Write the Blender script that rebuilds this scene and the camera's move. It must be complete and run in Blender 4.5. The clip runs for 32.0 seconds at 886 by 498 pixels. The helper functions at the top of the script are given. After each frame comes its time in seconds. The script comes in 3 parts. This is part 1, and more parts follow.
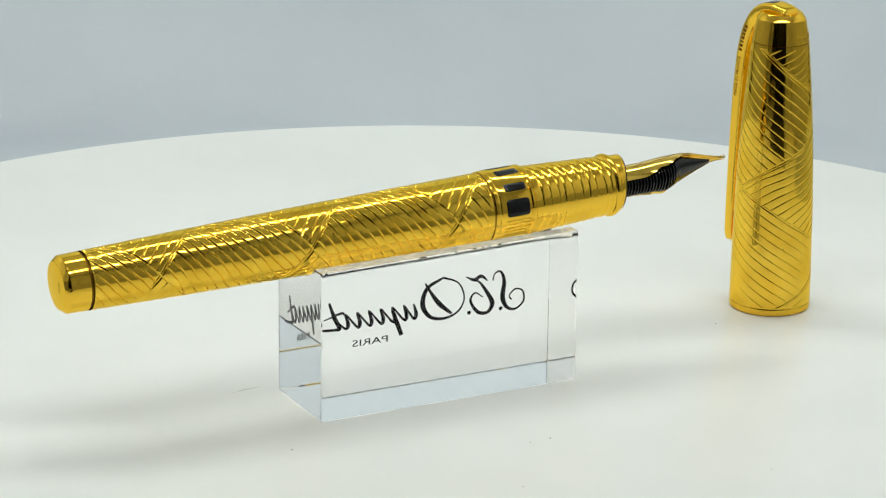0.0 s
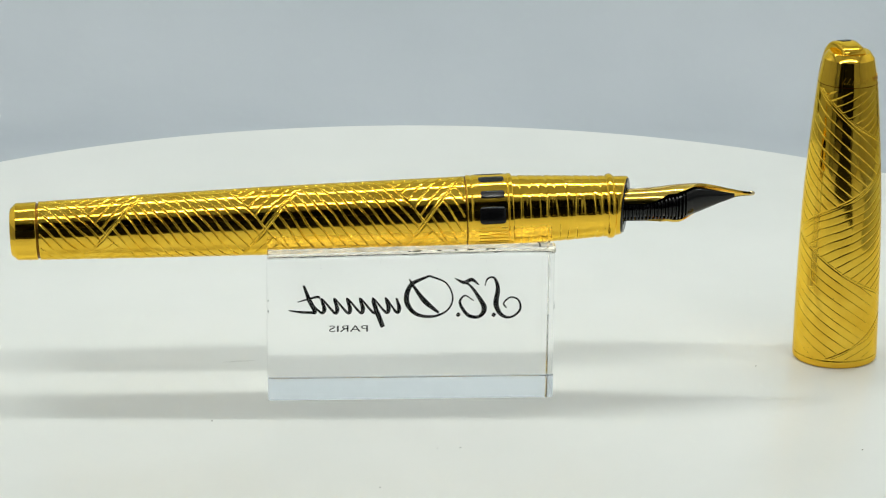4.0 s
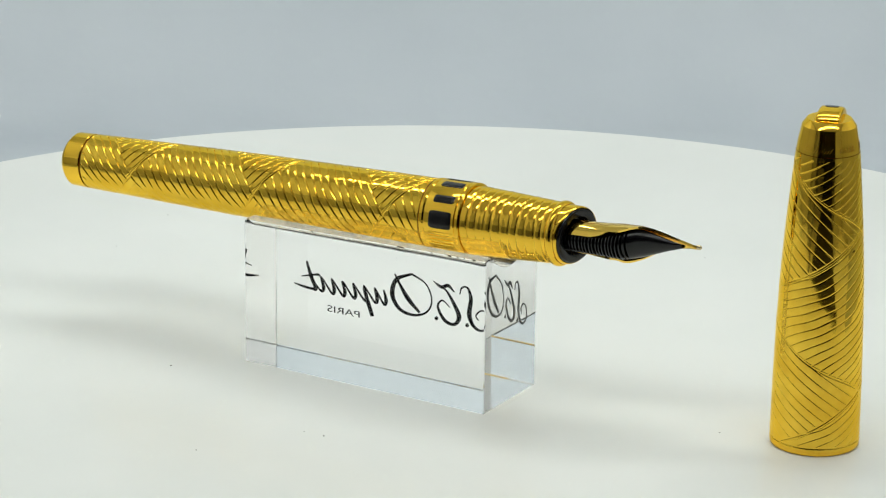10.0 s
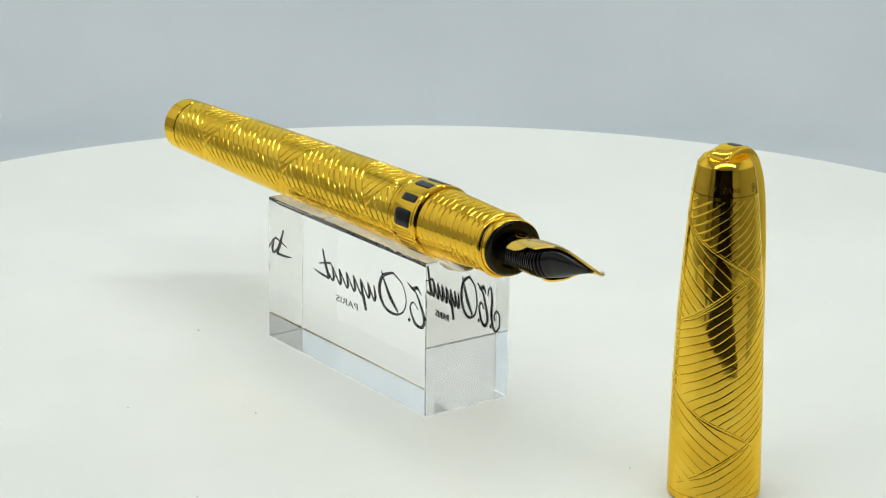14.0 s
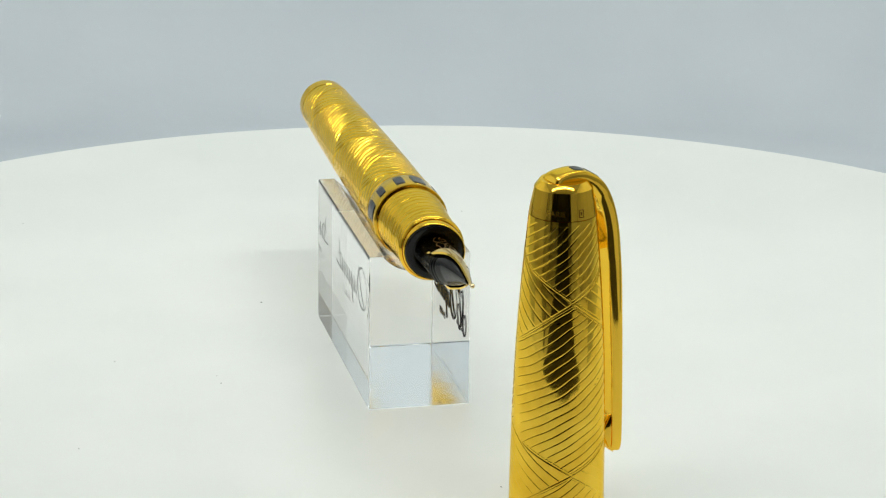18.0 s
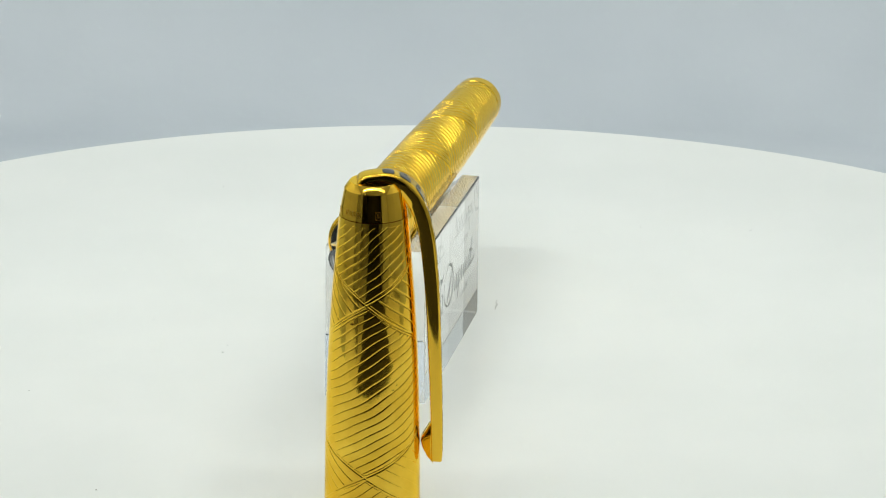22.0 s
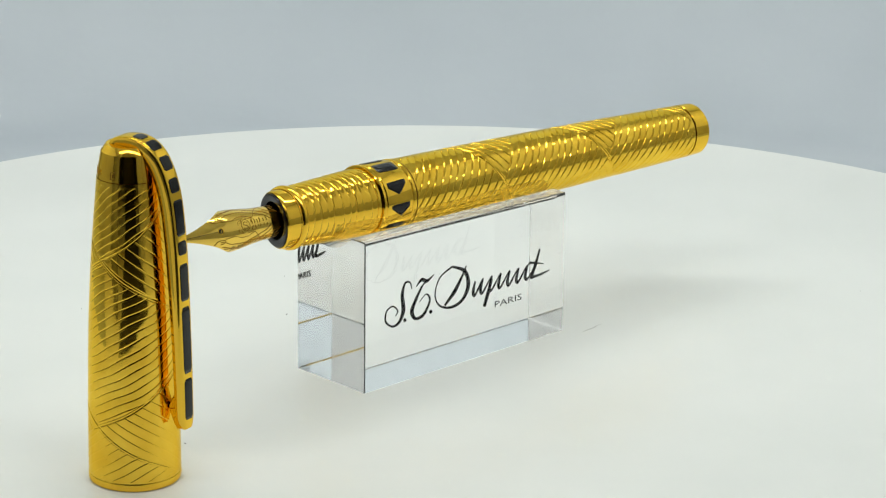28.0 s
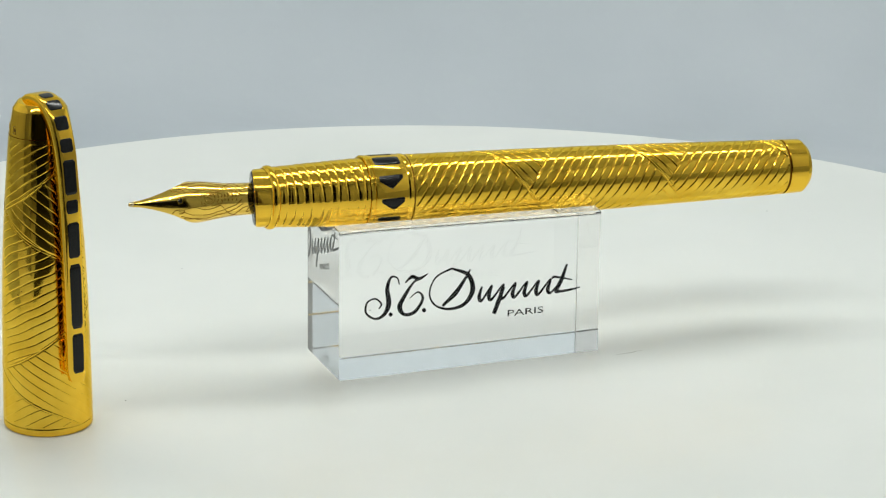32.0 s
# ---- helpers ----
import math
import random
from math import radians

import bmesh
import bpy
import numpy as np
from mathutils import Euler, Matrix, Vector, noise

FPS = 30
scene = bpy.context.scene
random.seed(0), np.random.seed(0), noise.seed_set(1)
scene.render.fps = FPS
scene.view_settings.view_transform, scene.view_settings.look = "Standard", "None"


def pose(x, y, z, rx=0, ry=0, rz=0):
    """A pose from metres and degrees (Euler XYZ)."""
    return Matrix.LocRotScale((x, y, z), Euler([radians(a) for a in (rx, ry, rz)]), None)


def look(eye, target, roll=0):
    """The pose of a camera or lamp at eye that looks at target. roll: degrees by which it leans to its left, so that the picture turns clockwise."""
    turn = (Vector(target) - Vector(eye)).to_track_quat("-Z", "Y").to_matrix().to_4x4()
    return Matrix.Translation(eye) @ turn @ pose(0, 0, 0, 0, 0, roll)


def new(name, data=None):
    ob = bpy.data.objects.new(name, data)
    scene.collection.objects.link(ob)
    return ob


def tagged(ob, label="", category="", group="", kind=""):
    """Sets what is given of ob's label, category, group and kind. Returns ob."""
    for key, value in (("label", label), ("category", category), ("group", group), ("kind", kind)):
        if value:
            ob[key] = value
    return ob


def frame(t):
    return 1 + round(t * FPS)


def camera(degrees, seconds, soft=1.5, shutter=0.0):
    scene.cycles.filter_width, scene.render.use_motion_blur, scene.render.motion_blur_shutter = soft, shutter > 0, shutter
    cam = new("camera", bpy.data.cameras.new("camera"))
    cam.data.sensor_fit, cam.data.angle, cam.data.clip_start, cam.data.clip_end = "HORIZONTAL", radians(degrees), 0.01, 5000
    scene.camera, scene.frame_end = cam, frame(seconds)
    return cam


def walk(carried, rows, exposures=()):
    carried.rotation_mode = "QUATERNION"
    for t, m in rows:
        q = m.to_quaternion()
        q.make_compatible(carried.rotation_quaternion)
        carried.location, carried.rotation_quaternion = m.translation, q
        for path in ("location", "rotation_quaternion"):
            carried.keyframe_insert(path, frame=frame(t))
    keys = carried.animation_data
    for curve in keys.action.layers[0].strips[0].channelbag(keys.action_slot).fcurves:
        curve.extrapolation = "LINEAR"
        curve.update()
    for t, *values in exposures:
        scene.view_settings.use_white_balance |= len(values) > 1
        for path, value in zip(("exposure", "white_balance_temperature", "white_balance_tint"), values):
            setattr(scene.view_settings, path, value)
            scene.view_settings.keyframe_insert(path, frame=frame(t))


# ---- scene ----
MM = 0.001

# the camera stands still before the turntable
cam = camera(14.878, 32.0, 1.2)
EYE = Vector((0.0, -0.5797, 0.2140))
YAW, PITCH, ROLL = radians(0.073), radians(18.27), 0.674
AHEAD = Vector((math.sin(YAW) * math.cos(PITCH), math.cos(YAW) * math.cos(PITCH), -math.sin(PITCH)))
VIEW = look(EYE, EYE + AHEAD, ROLL)
walk(cam, [(0.0, VIEW), (32.0, VIEW)], [(0.0, -0.03), (3.0, -0.07), (7.0, -0.08), (13.0, 0.01), (18.0, 0.03), (24.0, 0.02), (29.0, -0.06), (32.0, -0.07)])

# ---- light: two lamp strips under the roof of the photo tent ----
world = bpy.data.worlds.new("world")
world.use_nodes = True
world.node_tree.nodes["Background"].inputs[0].default_value = (0.75, 0.85, 1.0, 1)
world.node_tree.nodes["Background"].inputs[1].default_value = 0.05
scene.world = world
TENT_TOP = 0.62


def strip_lamp(x, y, z, long, wide, watts, target):
    data = bpy.data.lights.new("strip_light", "AREA")
    data.shape, data.size, data.size_y, data.energy = "RECTANGLE", long, wide, watts
    data.color = (0.965, 1.0, 0.935)
    ob = new("strip_light", data)
    ob.matrix_basis = look((x, y, z), target)
    return ob


strip_lamp(0.0, -0.26, TENT_TOP - 0.02, 0.70, 0.07, 0.52, (0, -0.02, 0))
strip_lamp(0.0, 0.19, TENT_TOP - 0.02, 0.70, 0.07, 1.5, (0, 0.45, 0.12))


# ---- materials ----
def material(name, color, rough=0.5, metal=0.0, **more):
    m = bpy.data.materials.new(name)
    m.use_nodes = True
    b = m.node_tree.nodes["Principled BSDF"]
    b.inputs["Base Color"].default_value = (*color, 1)
    b.inputs["Roughness"].default_value = rough
    b.inputs["Metallic"].default_value = metal
    for key, value in more.items():
        b.inputs[key.replace("_", " ")].default_value = value
    return m


def node(m, kind, **values):
    n = m.node_tree.nodes.new(kind)
    for key, value in values.items():
        n.inputs[key.replace("_", " ")].default_value = value
    return n


def vary(m, scale, low, high, socket, detail=4.0, name="Object"):
    """Noise of that scale between two values of a socket of the surface."""
    links = m.node_tree.links
    b = m.node_tree.nodes["Principled BSDF"]
    co = m.node_tree.nodes.new("ShaderNodeTexCoord")
    n = node(m, "ShaderNodeTexNoise", Scale=scale, Detail=detail)
    links.new(co.outputs[name], n.inputs["Vector"])
    if isinstance(low, tuple):
        ramp = m.node_tree.nodes.new("ShaderNodeValToRGB")
        ramp.color_ramp.elements[0].position, ramp.color_ramp.elements[1].position = 0.32, 0.68
        ramp.color_ramp.elements[0].color, ramp.color_ramp.elements[1].color = (*low, 1), (*high, 1)
        links.new(n.outputs[0], ramp.inputs[0])
        links.new(ramp.outputs[0], b.inputs[socket])
    else:
        mr = node(m, "ShaderNodeMapRange")
        mr.inputs[1].default_value, mr.inputs[2].default_value = 0.3, 0.7
        mr.inputs[3].default_value, mr.inputs[4].default_value = low, high
        links.new(n.outputs[0], mr.inputs[0])
        links.new(mr.outputs[0], b.inputs[socket])
    return m


def relief(m, scale, strength, distance, detail=3.0):
    links = m.node_tree.links
    b = m.node_tree.nodes["Principled BSDF"]
    co = m.node_tree.nodes.new("ShaderNodeTexCoord")
    n = node(m, "ShaderNodeTexNoise", Scale=scale, Detail=detail)
    bump = node(m, "ShaderNodeBump", Strength=strength, Distance=distance)
    links.new(co.outputs["Object"], n.inputs["Vector"])
    links.new(n.outputs[0], bump.inputs["Height"])
    links.new(bump.outputs[0], b.inputs["Normal"])
    return m


def specks(m, scale, level, color):
    """Small dirt spots over the base colour wherever fine noise passes a level."""
    links = m.node_tree.links
    b = m.node_tree.nodes["Principled BSDF"]
    before = b.inputs["Base Color"].links[0].from_socket
    co = m.node_tree.nodes.new("ShaderNodeTexCoord")
    n = node(m, "ShaderNodeTexNoise", Scale=scale, Detail=3.0)
    links.new(co.outputs["Object"], n.inputs["Vector"])
    ramp = m.node_tree.nodes.new("ShaderNodeValToRGB")
    ramp.color_ramp.elements[0].position, ramp.color_ramp.elements[1].position = level, level + 0.03
    links.new(n.outputs[0], ramp.inputs[0])
    mix = m.node_tree.nodes.new("ShaderNodeMixRGB")
    mix.inputs[2].default_value = (*color, 1)
    links.new(ramp.outputs[0], mix.inputs[0])
    links.new(before, mix.inputs[1])
    links.new(mix.outputs[0], b.inputs["Base Color"])
    return m


GOLD = material("engraved_gold", (0.94, 0.565, 0.05), 0.13, 1.0, Specular_Tint=(1.0, 0.90, 0.52, 1))
vary(GOLD, 260.0, 0.04, 0.085, "Roughness")
vary(GOLD, 170.0, (0.87, 0.515, 0.040), (0.98, 0.640, 0.070), "Base Color", 6.0)
specks(GOLD, 700.0, 0.745, (0.16, 0.08, 0.012))
relief(GOLD, 500.0, 0.03, 0.0002)
GOLD_SMOOTH = material("polished_gold", (0.95, 0.58, 0.055), 0.09, 1.0, Specular_Tint=(1.0, 0.90, 0.52, 1))
vary(GOLD_SMOOTH, 320.0, 0.035, 0.08, "Roughness")
GOLD_NIB = material("nib_gold", (0.94, 0.63, 0.11), 0.08, 1.0)
relief(GOLD_NIB, 900.0, 0.03, 0.0002)
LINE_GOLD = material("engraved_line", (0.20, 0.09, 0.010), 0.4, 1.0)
NIB_LINE = material("nib_engraving", (0.30, 0.165, 0.022), 0.35, 1.0)
FAINT_LINE = material("faint_engraving", (0.55, 0.31, 0.03), 0.3, 1.0)
TIP = material("nib_tip_metal", (0.72, 0.60, 0.36), 0.25, 1.0)
LACQUER = material("black_lacquer", (0.006, 0.006, 0.007), 0.16, 0.0, Specular_IOR_Level=0.3)
vary(LACQUER, 500.0, 0.10, 0.24, "Roughness")
PLASTIC = material("black_feed_plastic", (0.004, 0.004, 0.005), 0.28, 0.0, Specular_IOR_Level=0.35)
vary(PLASTIC, 700.0, 0.12, 0.26, "Roughness")
INK = material("black_print", (0.003, 0.003, 0.004), 0.7, 0.0, Specular_IOR_Level=0.05)
GLASS = material("crystal", (1.0, 1.0, 1.0), 0.0, 0.0, IOR=1.50, Transmission_Weight=1.0)
# tan colour paints in the dimmer, warmer light under the block
GLASS_SHADED = material("shade_tinted_underside", (0.66, 0.60, 0.50), 0.12, 0.0, IOR=1.50, Transmission_Weight=1.0)
vary(GLASS_SHADED, 220.0, 0.07, 0.16, "Roughness")
relief(GLASS_SHADED, 420.0, 0.05, 0.0004)
PLATTER = material("white_platter", (0.80, 0.81, 0.79), 0.30, 0.0)
vary(PLATTER, 24.0, (0.775, 0.79, 0.77), (0.82, 0.83, 0.81), "Base Color")
relief(PLATTER, 1500.0, 0.03, 0.0002)
CLOTH = material("blue_grey_cloth", (0.74, 0.78, 0.82), 0.9)
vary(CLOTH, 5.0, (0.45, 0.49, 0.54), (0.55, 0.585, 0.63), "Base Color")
relief(CLOTH, 30.0, 0.2, 0.004)
FABRIC = material("tent_fabric", (0.86, 0.87, 0.86), 0.85)
vary(FABRIC, 9.0, (0.83, 0.84, 0.83), (0.89, 0.89, 0.88), "Base Color")
FLAP = material("mirrored_grey_fabric", (0.46, 0.46, 0.45), 0.85)
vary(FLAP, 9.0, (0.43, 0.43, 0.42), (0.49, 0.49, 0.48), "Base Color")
TABLE = material("table_paint", (0.76, 0.76, 0.74), 0.6)
vary(TABLE, 6.0, (0.73, 0.73, 0.71), (0.79, 0.79, 0.77), "Base Color")
ROOF = material("roof_fabric", (0.72, 0.72, 0.71), 0.85)
vary(ROOF, 8.0, (0.68, 0.68, 0.67), (0.76, 0.76, 0.75), "Base Color")
SIDE = material("side_fabric", (0.78, 0.78, 0.77), 0.85)
vary(SIDE, 8.0, (0.75, 0.75, 0.74), (0.81, 0.81, 0.80), "Base Color")
SKIRTING = material("mirrored_dark_fabric", (0.22, 0.22, 0.21), 0.8)
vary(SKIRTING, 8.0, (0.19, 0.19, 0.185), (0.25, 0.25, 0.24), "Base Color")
BACK = material("back_fabric", (0.68, 0.74, 0.79), 0.85)
vary(BACK, 6.0, (0.65, 0.715, 0.765), (0.71, 0.765, 0.81), "Base Color")
DARK = material("dark_table", (0.016, 0.015, 0.014), 0.8)
vary(DARK, 5.0, (0.030, 0.028, 0.026), (0.048, 0.045, 0.042), "Base Color")
ROOM = material("room_paint", (0.34, 0.34, 0.33), 0.8)
vary(ROOM, 3.0, (0.30, 0.30, 0.29), (0.38, 0.38, 0.37), "Base Color")
CHIP_FRONT = material("lamp_chip_front", (0.8, 0.8, 0.75), 0.5, 0.0, Emission_Color=(0.965, 1.0, 0.935, 1), Emission_Strength=315.0)
CHIP_BACK = material("lamp_chip_back", (0.8, 0.8, 0.75), 0.5, 0.0, Emission_Color=(0.965, 1.0, 0.935, 1), Emission_Strength=385.0)
SCUFF = material("scuff_mark", (0.50, 0.50, 0.48), 0.8)
SPECK = material("dust", (0.16, 0.15, 0.14), 0.9)


# ---- building helpers ----
def mesh_of(bm, name, mat, smooth=True):
    me = bpy.data.meshes.new(name)
    bm.normal_update()
    bm.to_mesh(me)
    bm.free()
    me.materials.append(mat)
    if smooth:
        me.polygons.foreach_set("use_smooth", [True] * len(me.polygons))
    return me


def part(name, bm, mat, parent, label="", smooth=True):
    """One mesh object under a thing or under a part."""
    me = bm if isinstance(bm, bpy.types.Mesh) else mesh_of(bm, name, mat, smooth)
    ob = new(name, me)
    ob.parent = parent
    return tagged(ob, label) if label else ob


def sharp(me, degrees=35):
    me.set_sharp_from_angle(angle=radians(degrees))
    return me


def grid_mesh(name, points, rows, cols, mat, closed=True):
    """A mesh over rows x cols points, closed around the columns."""
    me = bpy.data.meshes.new(name)
    i = np.arange(rows - 1)[:, None]
    j = np.arange(cols if closed else cols - 1)[None, :]
    k = (j + 1) % cols
    faces = np.stack([i * cols + j, i * cols + k, (i + 1) * cols + k, (i + 1) * cols + j], -1).reshape(-1, 4)
    me.from_pydata(points.reshape(-1, 3).tolist(), [], faces.tolist())
    me.materials.append(mat)
    me.polygons.foreach_set("use_smooth", [True] * len(me.polygons))
    me.update()
    return me


def smooth_curve(pairs, count):
    """Catmull-Rom through the points, by even steps of its own parameter."""
    p = [Vector(v) for v in pairs]
    p = [p[0] * 2 - p[1]] + p + [p[-1] * 2 - p[-2]]
    out, spans = [], len(p) - 3
    for n in range(count):
        u = n * spans / (count - 1)
        k = min(int(u), spans - 1)
        t = u - k
        a, b, c, d = p[k:k + 4]
        out.append(0.5 * ((2 * b) + (c - a) * t + (2 * a - 5 * b + 4 * c - d) * t * t + (3 * b - a - 3 * c + d) * t ** 3))
    return out


def lathe(profile, seg=96, axis="x", close=True):
    """Turned form: (along, radius) pairs in millimetres, about x or z."""
    bm = bmesh.new()
    rings = []
    for a, r in profile:
        ring = []
        for n in range(seg):
            w = 2 * math.pi * n / seg
            q = (a, r * math.sin(w), r * math.cos(w)) if axis == "x" else (r * math.cos(w), r * math.sin(w), a)
            ring.append(bm.verts.new(Vector(q) * MM))
        rings.append(ring)
    for a, b in zip(rings, rings[1:]):
        for n in range(seg):
            bm.faces.new((a[n], a[(n + 1) % seg], b[(n + 1) % seg], b[n]))
    if close:
        bm.faces.new(rings[0][::-1])
        bm.faces.new(rings[-1])
    bmesh.ops.recalc_face_normals(bm, faces=bm.faces)
    return bm


def turned(name, profile, mat, parent, label="", seg=96, axis="x", close=True, angle=30):
    me = sharp(mesh_of(lathe(profile, seg, axis, close), name, mat), angle)
    return part(name, me, mat, parent, label)


def between(x, pairs):
    return np.interp(x, [p[0] for p in pairs], [p[1] for p in pairs])


# ---- the place: turntable in a photo tent ----
FLOOR_Z = -0.055


def backdrop():
    bm = bmesh.new()
    # the cloth sags behind the turntable, a slope added to darken it there, then sweeps up
    sag = smooth_curve([(0.22, -0.055, 0), (0.34, -0.0725, 0), (0.44, -0.087, 0), (0.480, -0.0905, 0), (0.515, -0.0785, 0), (0.560, -0.044, 0), (0.61, 0.018, 0), (0.65, 0.095, 0)], 43)
    line = [(-0.165, FLOOR_Z)] + [(p.x, p.y) for p in sag]
    rows = [[bm.verts.new((x, y, z)) for y, z in line] for x in np.linspace(-0.5, 0.5, 21)]
    for a, b in zip(rows, rows[1:]):
        for n in range(len(line) - 1):
            bm.faces.new((a[n], b[n], b[n + 1], a[n + 1]))
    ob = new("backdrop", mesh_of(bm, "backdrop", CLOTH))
    mod = ob.modifiers.new("thickness", "SOLIDIFY")
    mod.thickness, mod.offset = 0.002, -1
    return tagged(ob, "mid blue-grey cloth sweep behind and below the turntable", "backdrop", kind="structure")


def box(name, lo, hi, mat, label, category):
    bm = bmesh.new()
    bmesh.ops.create_cube(bm, size=1.0)
    for v in bm.verts:
        v.co = Vector([lo[i] + (v.co[i] + 0.5) * (hi[i] - lo[i]) for i in range(3)])
    ob = new(name, mesh_of(bm, name, mat, False))
    return tagged(ob, label, category, kind="structure")


backdrop()
# unseen flaps and lower panels, added to put darker bands in the gold's reflections
SKIRT = 0.13
for sx, side, y0 in ((-1, "left", -0.36), (1, "right", -0.50)):
    x0, x1 = sorted((sx * 0.505, sx * 0.52))
    box("wall_" + side, (x0, y0, SKIRT), (x1, 0.72, TENT_TOP), SIDE, "pale grey cloth side of the photo tent", "wall")
    box("wall_skirt_" + side, (x0, y0, FLOOR_Z - 0.01), (x1, 0.70, SKIRT - 0.002), FLAP, "unseen mid grey lower side panel, added for the gold's reflections", "wall")
for side, x0, x1, y0, cloth in (("left", -0.52, -0.25, -0.374, SKIRTING), ("right", 0.235, 0.52, -0.514, FLAP)):
    box("wall_flap_" + side, (x0, y0, SKIRT), (x1, y0 + 0.01, TENT_TOP), FLAP, "unseen mid grey front flap, added for the gold's reflections", "wall")
    box("wall_flap_skirt_" + side, (x0, y0, FLOOR_Z - 0.01), (x1, y0 + 0.01, SKIRT - 0.002), cloth, "unseen grey lower front panel, added for the gold's reflections", "wall")
box("ceiling", (-0.52, -0.58, TENT_TOP + 0.002), (0.52, 0.72, TENT_TOP + 0.014), ROOF, "pale grey cloth roof of the photo tent", "ceiling")
box("wall_tent", (-0.52, 0.702, FLOOR_Z - 0.02), (0.52, 0.715, TENT_TOP), BACK, "pale blue-white cloth back of the photo tent", "wall")
LOW = FLOOR_Z - 0.032
box("table", (-0.50, -1.0, LOW), (0.50, -0.17, LOW + 0.02), TABLE, "pale table top before the photo tent", "table")
box("table_mat", (-0.20, -1.0, LOW + 0.022), (0.25, -0.175, LOW + 0.026), DARK, "dark mat on the table before the tent", "mat")
box("curtain", (-0.42, -1.05, LOW), (0.42, -1.02, 0.42), DARK, "dark cloth hung behind the table", "curtain")
box("floor", (-1.6, -1.6, LOW - 0.03), (1.6, 0.9, LOW - 0.004), ROOM, "plain floor of the dim room", "floor")
box("wall_front", (-1.6, -1.62, LOW - 0.03), (1.6, -1.6, 1.4), ROOM, "plain painted wall of the dim room", "wall")
box("wall_side", (-1.62, -1.6, LOW - 0.03), (-1.6, 0.9, 1.4), ROOM, "plain painted wall of the dim room", "wall")
box("wall_far", (1.6, -1.6, LOW - 0.03), (1.62, 0.9, 1.4), ROOM, "plain painted wall of the dim room", "wall")
box("wall_back", (-1.6, 0.88, LOW - 0.03), (1.6, 0.9, 1.4), ROOM, "plain painted wall of the dim room", "wall")
box("ceiling_room", (-1.62, -1.62, 1.4), (1.62, 0.9, 1.42), ROOM, "plain ceiling of the dim room", "ceiling")


def led_strip(y, target, glow):
    """Bar under the roof with a row of bare light chips."""
    strip = tagged(new("led_strip"), "white bar of small bright lamp chips under the tent roof", "lamp", "lamp bars of the tent")
    strip.matrix_basis = look((0.0, y, TENT_TOP - 0.026), target)
    bm = bmesh.new()
    bmesh.ops.create_cube(bm, size=1.0)
    for v in bm.verts:
        v.co = Vector((v.co.x * 0.70, v.co.y * 0.010, v.co.z * 0.002))
    part("bar", bm, FABRIC, strip, smooth=False)
    chip = bmesh.new()
    bmesh.ops.create_grid(chip, x_segments=1, y_segments=1, size=0.0032)
    bmesh.ops.reverse_faces(chip, faces=chip.faces)
    data = mesh_of(chip, "lamp_chip", glow, False)
    for k in range(28):
        one = part("lamp_chip", data, glow, strip)
        one.location = ((k - 13.5) * 0.0252, 0.0, -0.0022)
    return strip


led_strip(-0.26, (0, -0.02, 0), CHIP_FRONT)
led_strip(0.19, (0, 0.45, 0.12), CHIP_BACK)

# ---- turntable ----
PLATTER_R = 159.24
platter = tagged(new("turntable_platter"), "round glossy white plastic platter of a display turntable", "turntable")
turned("disc", [(-9, 155), (-8.8, PLATTER_R - 1.5), (-7.5, PLATTER_R), (-1.6, PLATTER_R), (-0.5, PLATTER_R - 0.5), (0, PLATTER_R - 1.7), (0, 0.01)],
       PLATTER, platter, seg=256, axis="z", close=False)
base = tagged(new("turntable_stand"), "low round white plastic foot under the platter", "turntable base")
turned("foot", [(-53, 0.1), (-53, 118), (-51, 120), (-14, 120), (-11, 117), (-9.2, 110), (-9.2, 0.1)], PLATTER, base, seg=96, axis="z", close=False)

# ---- crystal pen rest ----
BLOCK = pose(-2.592 * MM, -9.116 * MM, 0, 0, 0, 21.876)
LONG, DEEP = 50.5, 18.02
rest = tagged(new("pen_rest"), "clear crystal block with a grooved top and black printed logo", "pen rest")


def crystal_block():
    """A prism with bevelled edges; the top rises to the nib end, and a round hollow between narrow rims runs along it under the pen."""
    bm = bmesh.new()
    bev = 0.16

    def section(x, inset):
        hy = DEEP / 2 - inset
        top = 27.70 + 0.021 * x - inset
        pts = [(-hy + bev, inset), (hy - bev, inset), (hy, inset + bev), (hy, top - bev), (hy - bev, top)]
        mid = -0.35 - 0.0105 * x
        low = between(x, [(-25, 24.55), (17, 25.5), (22, 25.5), (25.25, 25.3)])
        half = 5.9
        deep = top - low
        r = (half * half + deep * deep) / (2 * deep)
        reach = math.asin(half / r)
        for n in range(25):
            w = reach * (1 - 2 * n / 24)
            pts.append((mid + r * math.sin(w), low + r * (1 - math.cos(w))))
        pts += [(-hy + bev, top), (-hy, top - bev), (-hy, inset + bev)]
        return [bm.verts.new(Vector((x, y, z)) * MM) for y, z in pts]

    ends = [(-LONG / 2, bev), (-LONG / 2 + bev, 0.0), (0.0, 0.0), (13.0, 0.0), (17.0, 0.0), (21.0, 0.0), (23.0, 0.0), (LONG / 2 - bev, 0.0), (LONG / 2, bev)]
    rings = [section(x, inset) for x, inset in ends]
    count = len(rings[0])
    for a, b in zip(rings, rings[1:]):
        for n in range(count):
            bm.faces.new((a[n], b[n], b[(n + 1) % count], a[(n + 1) % count]))
    bm.faces.new(rings[0])
    bm.faces.new(rings[-1][::-1])
    bmesh.ops.recalc_face_normals(bm, faces=bm.faces)
    bmesh.ops.translate(bm, verts=bm.verts, vec=(0, 0, 0.05 * MM))
    return bm


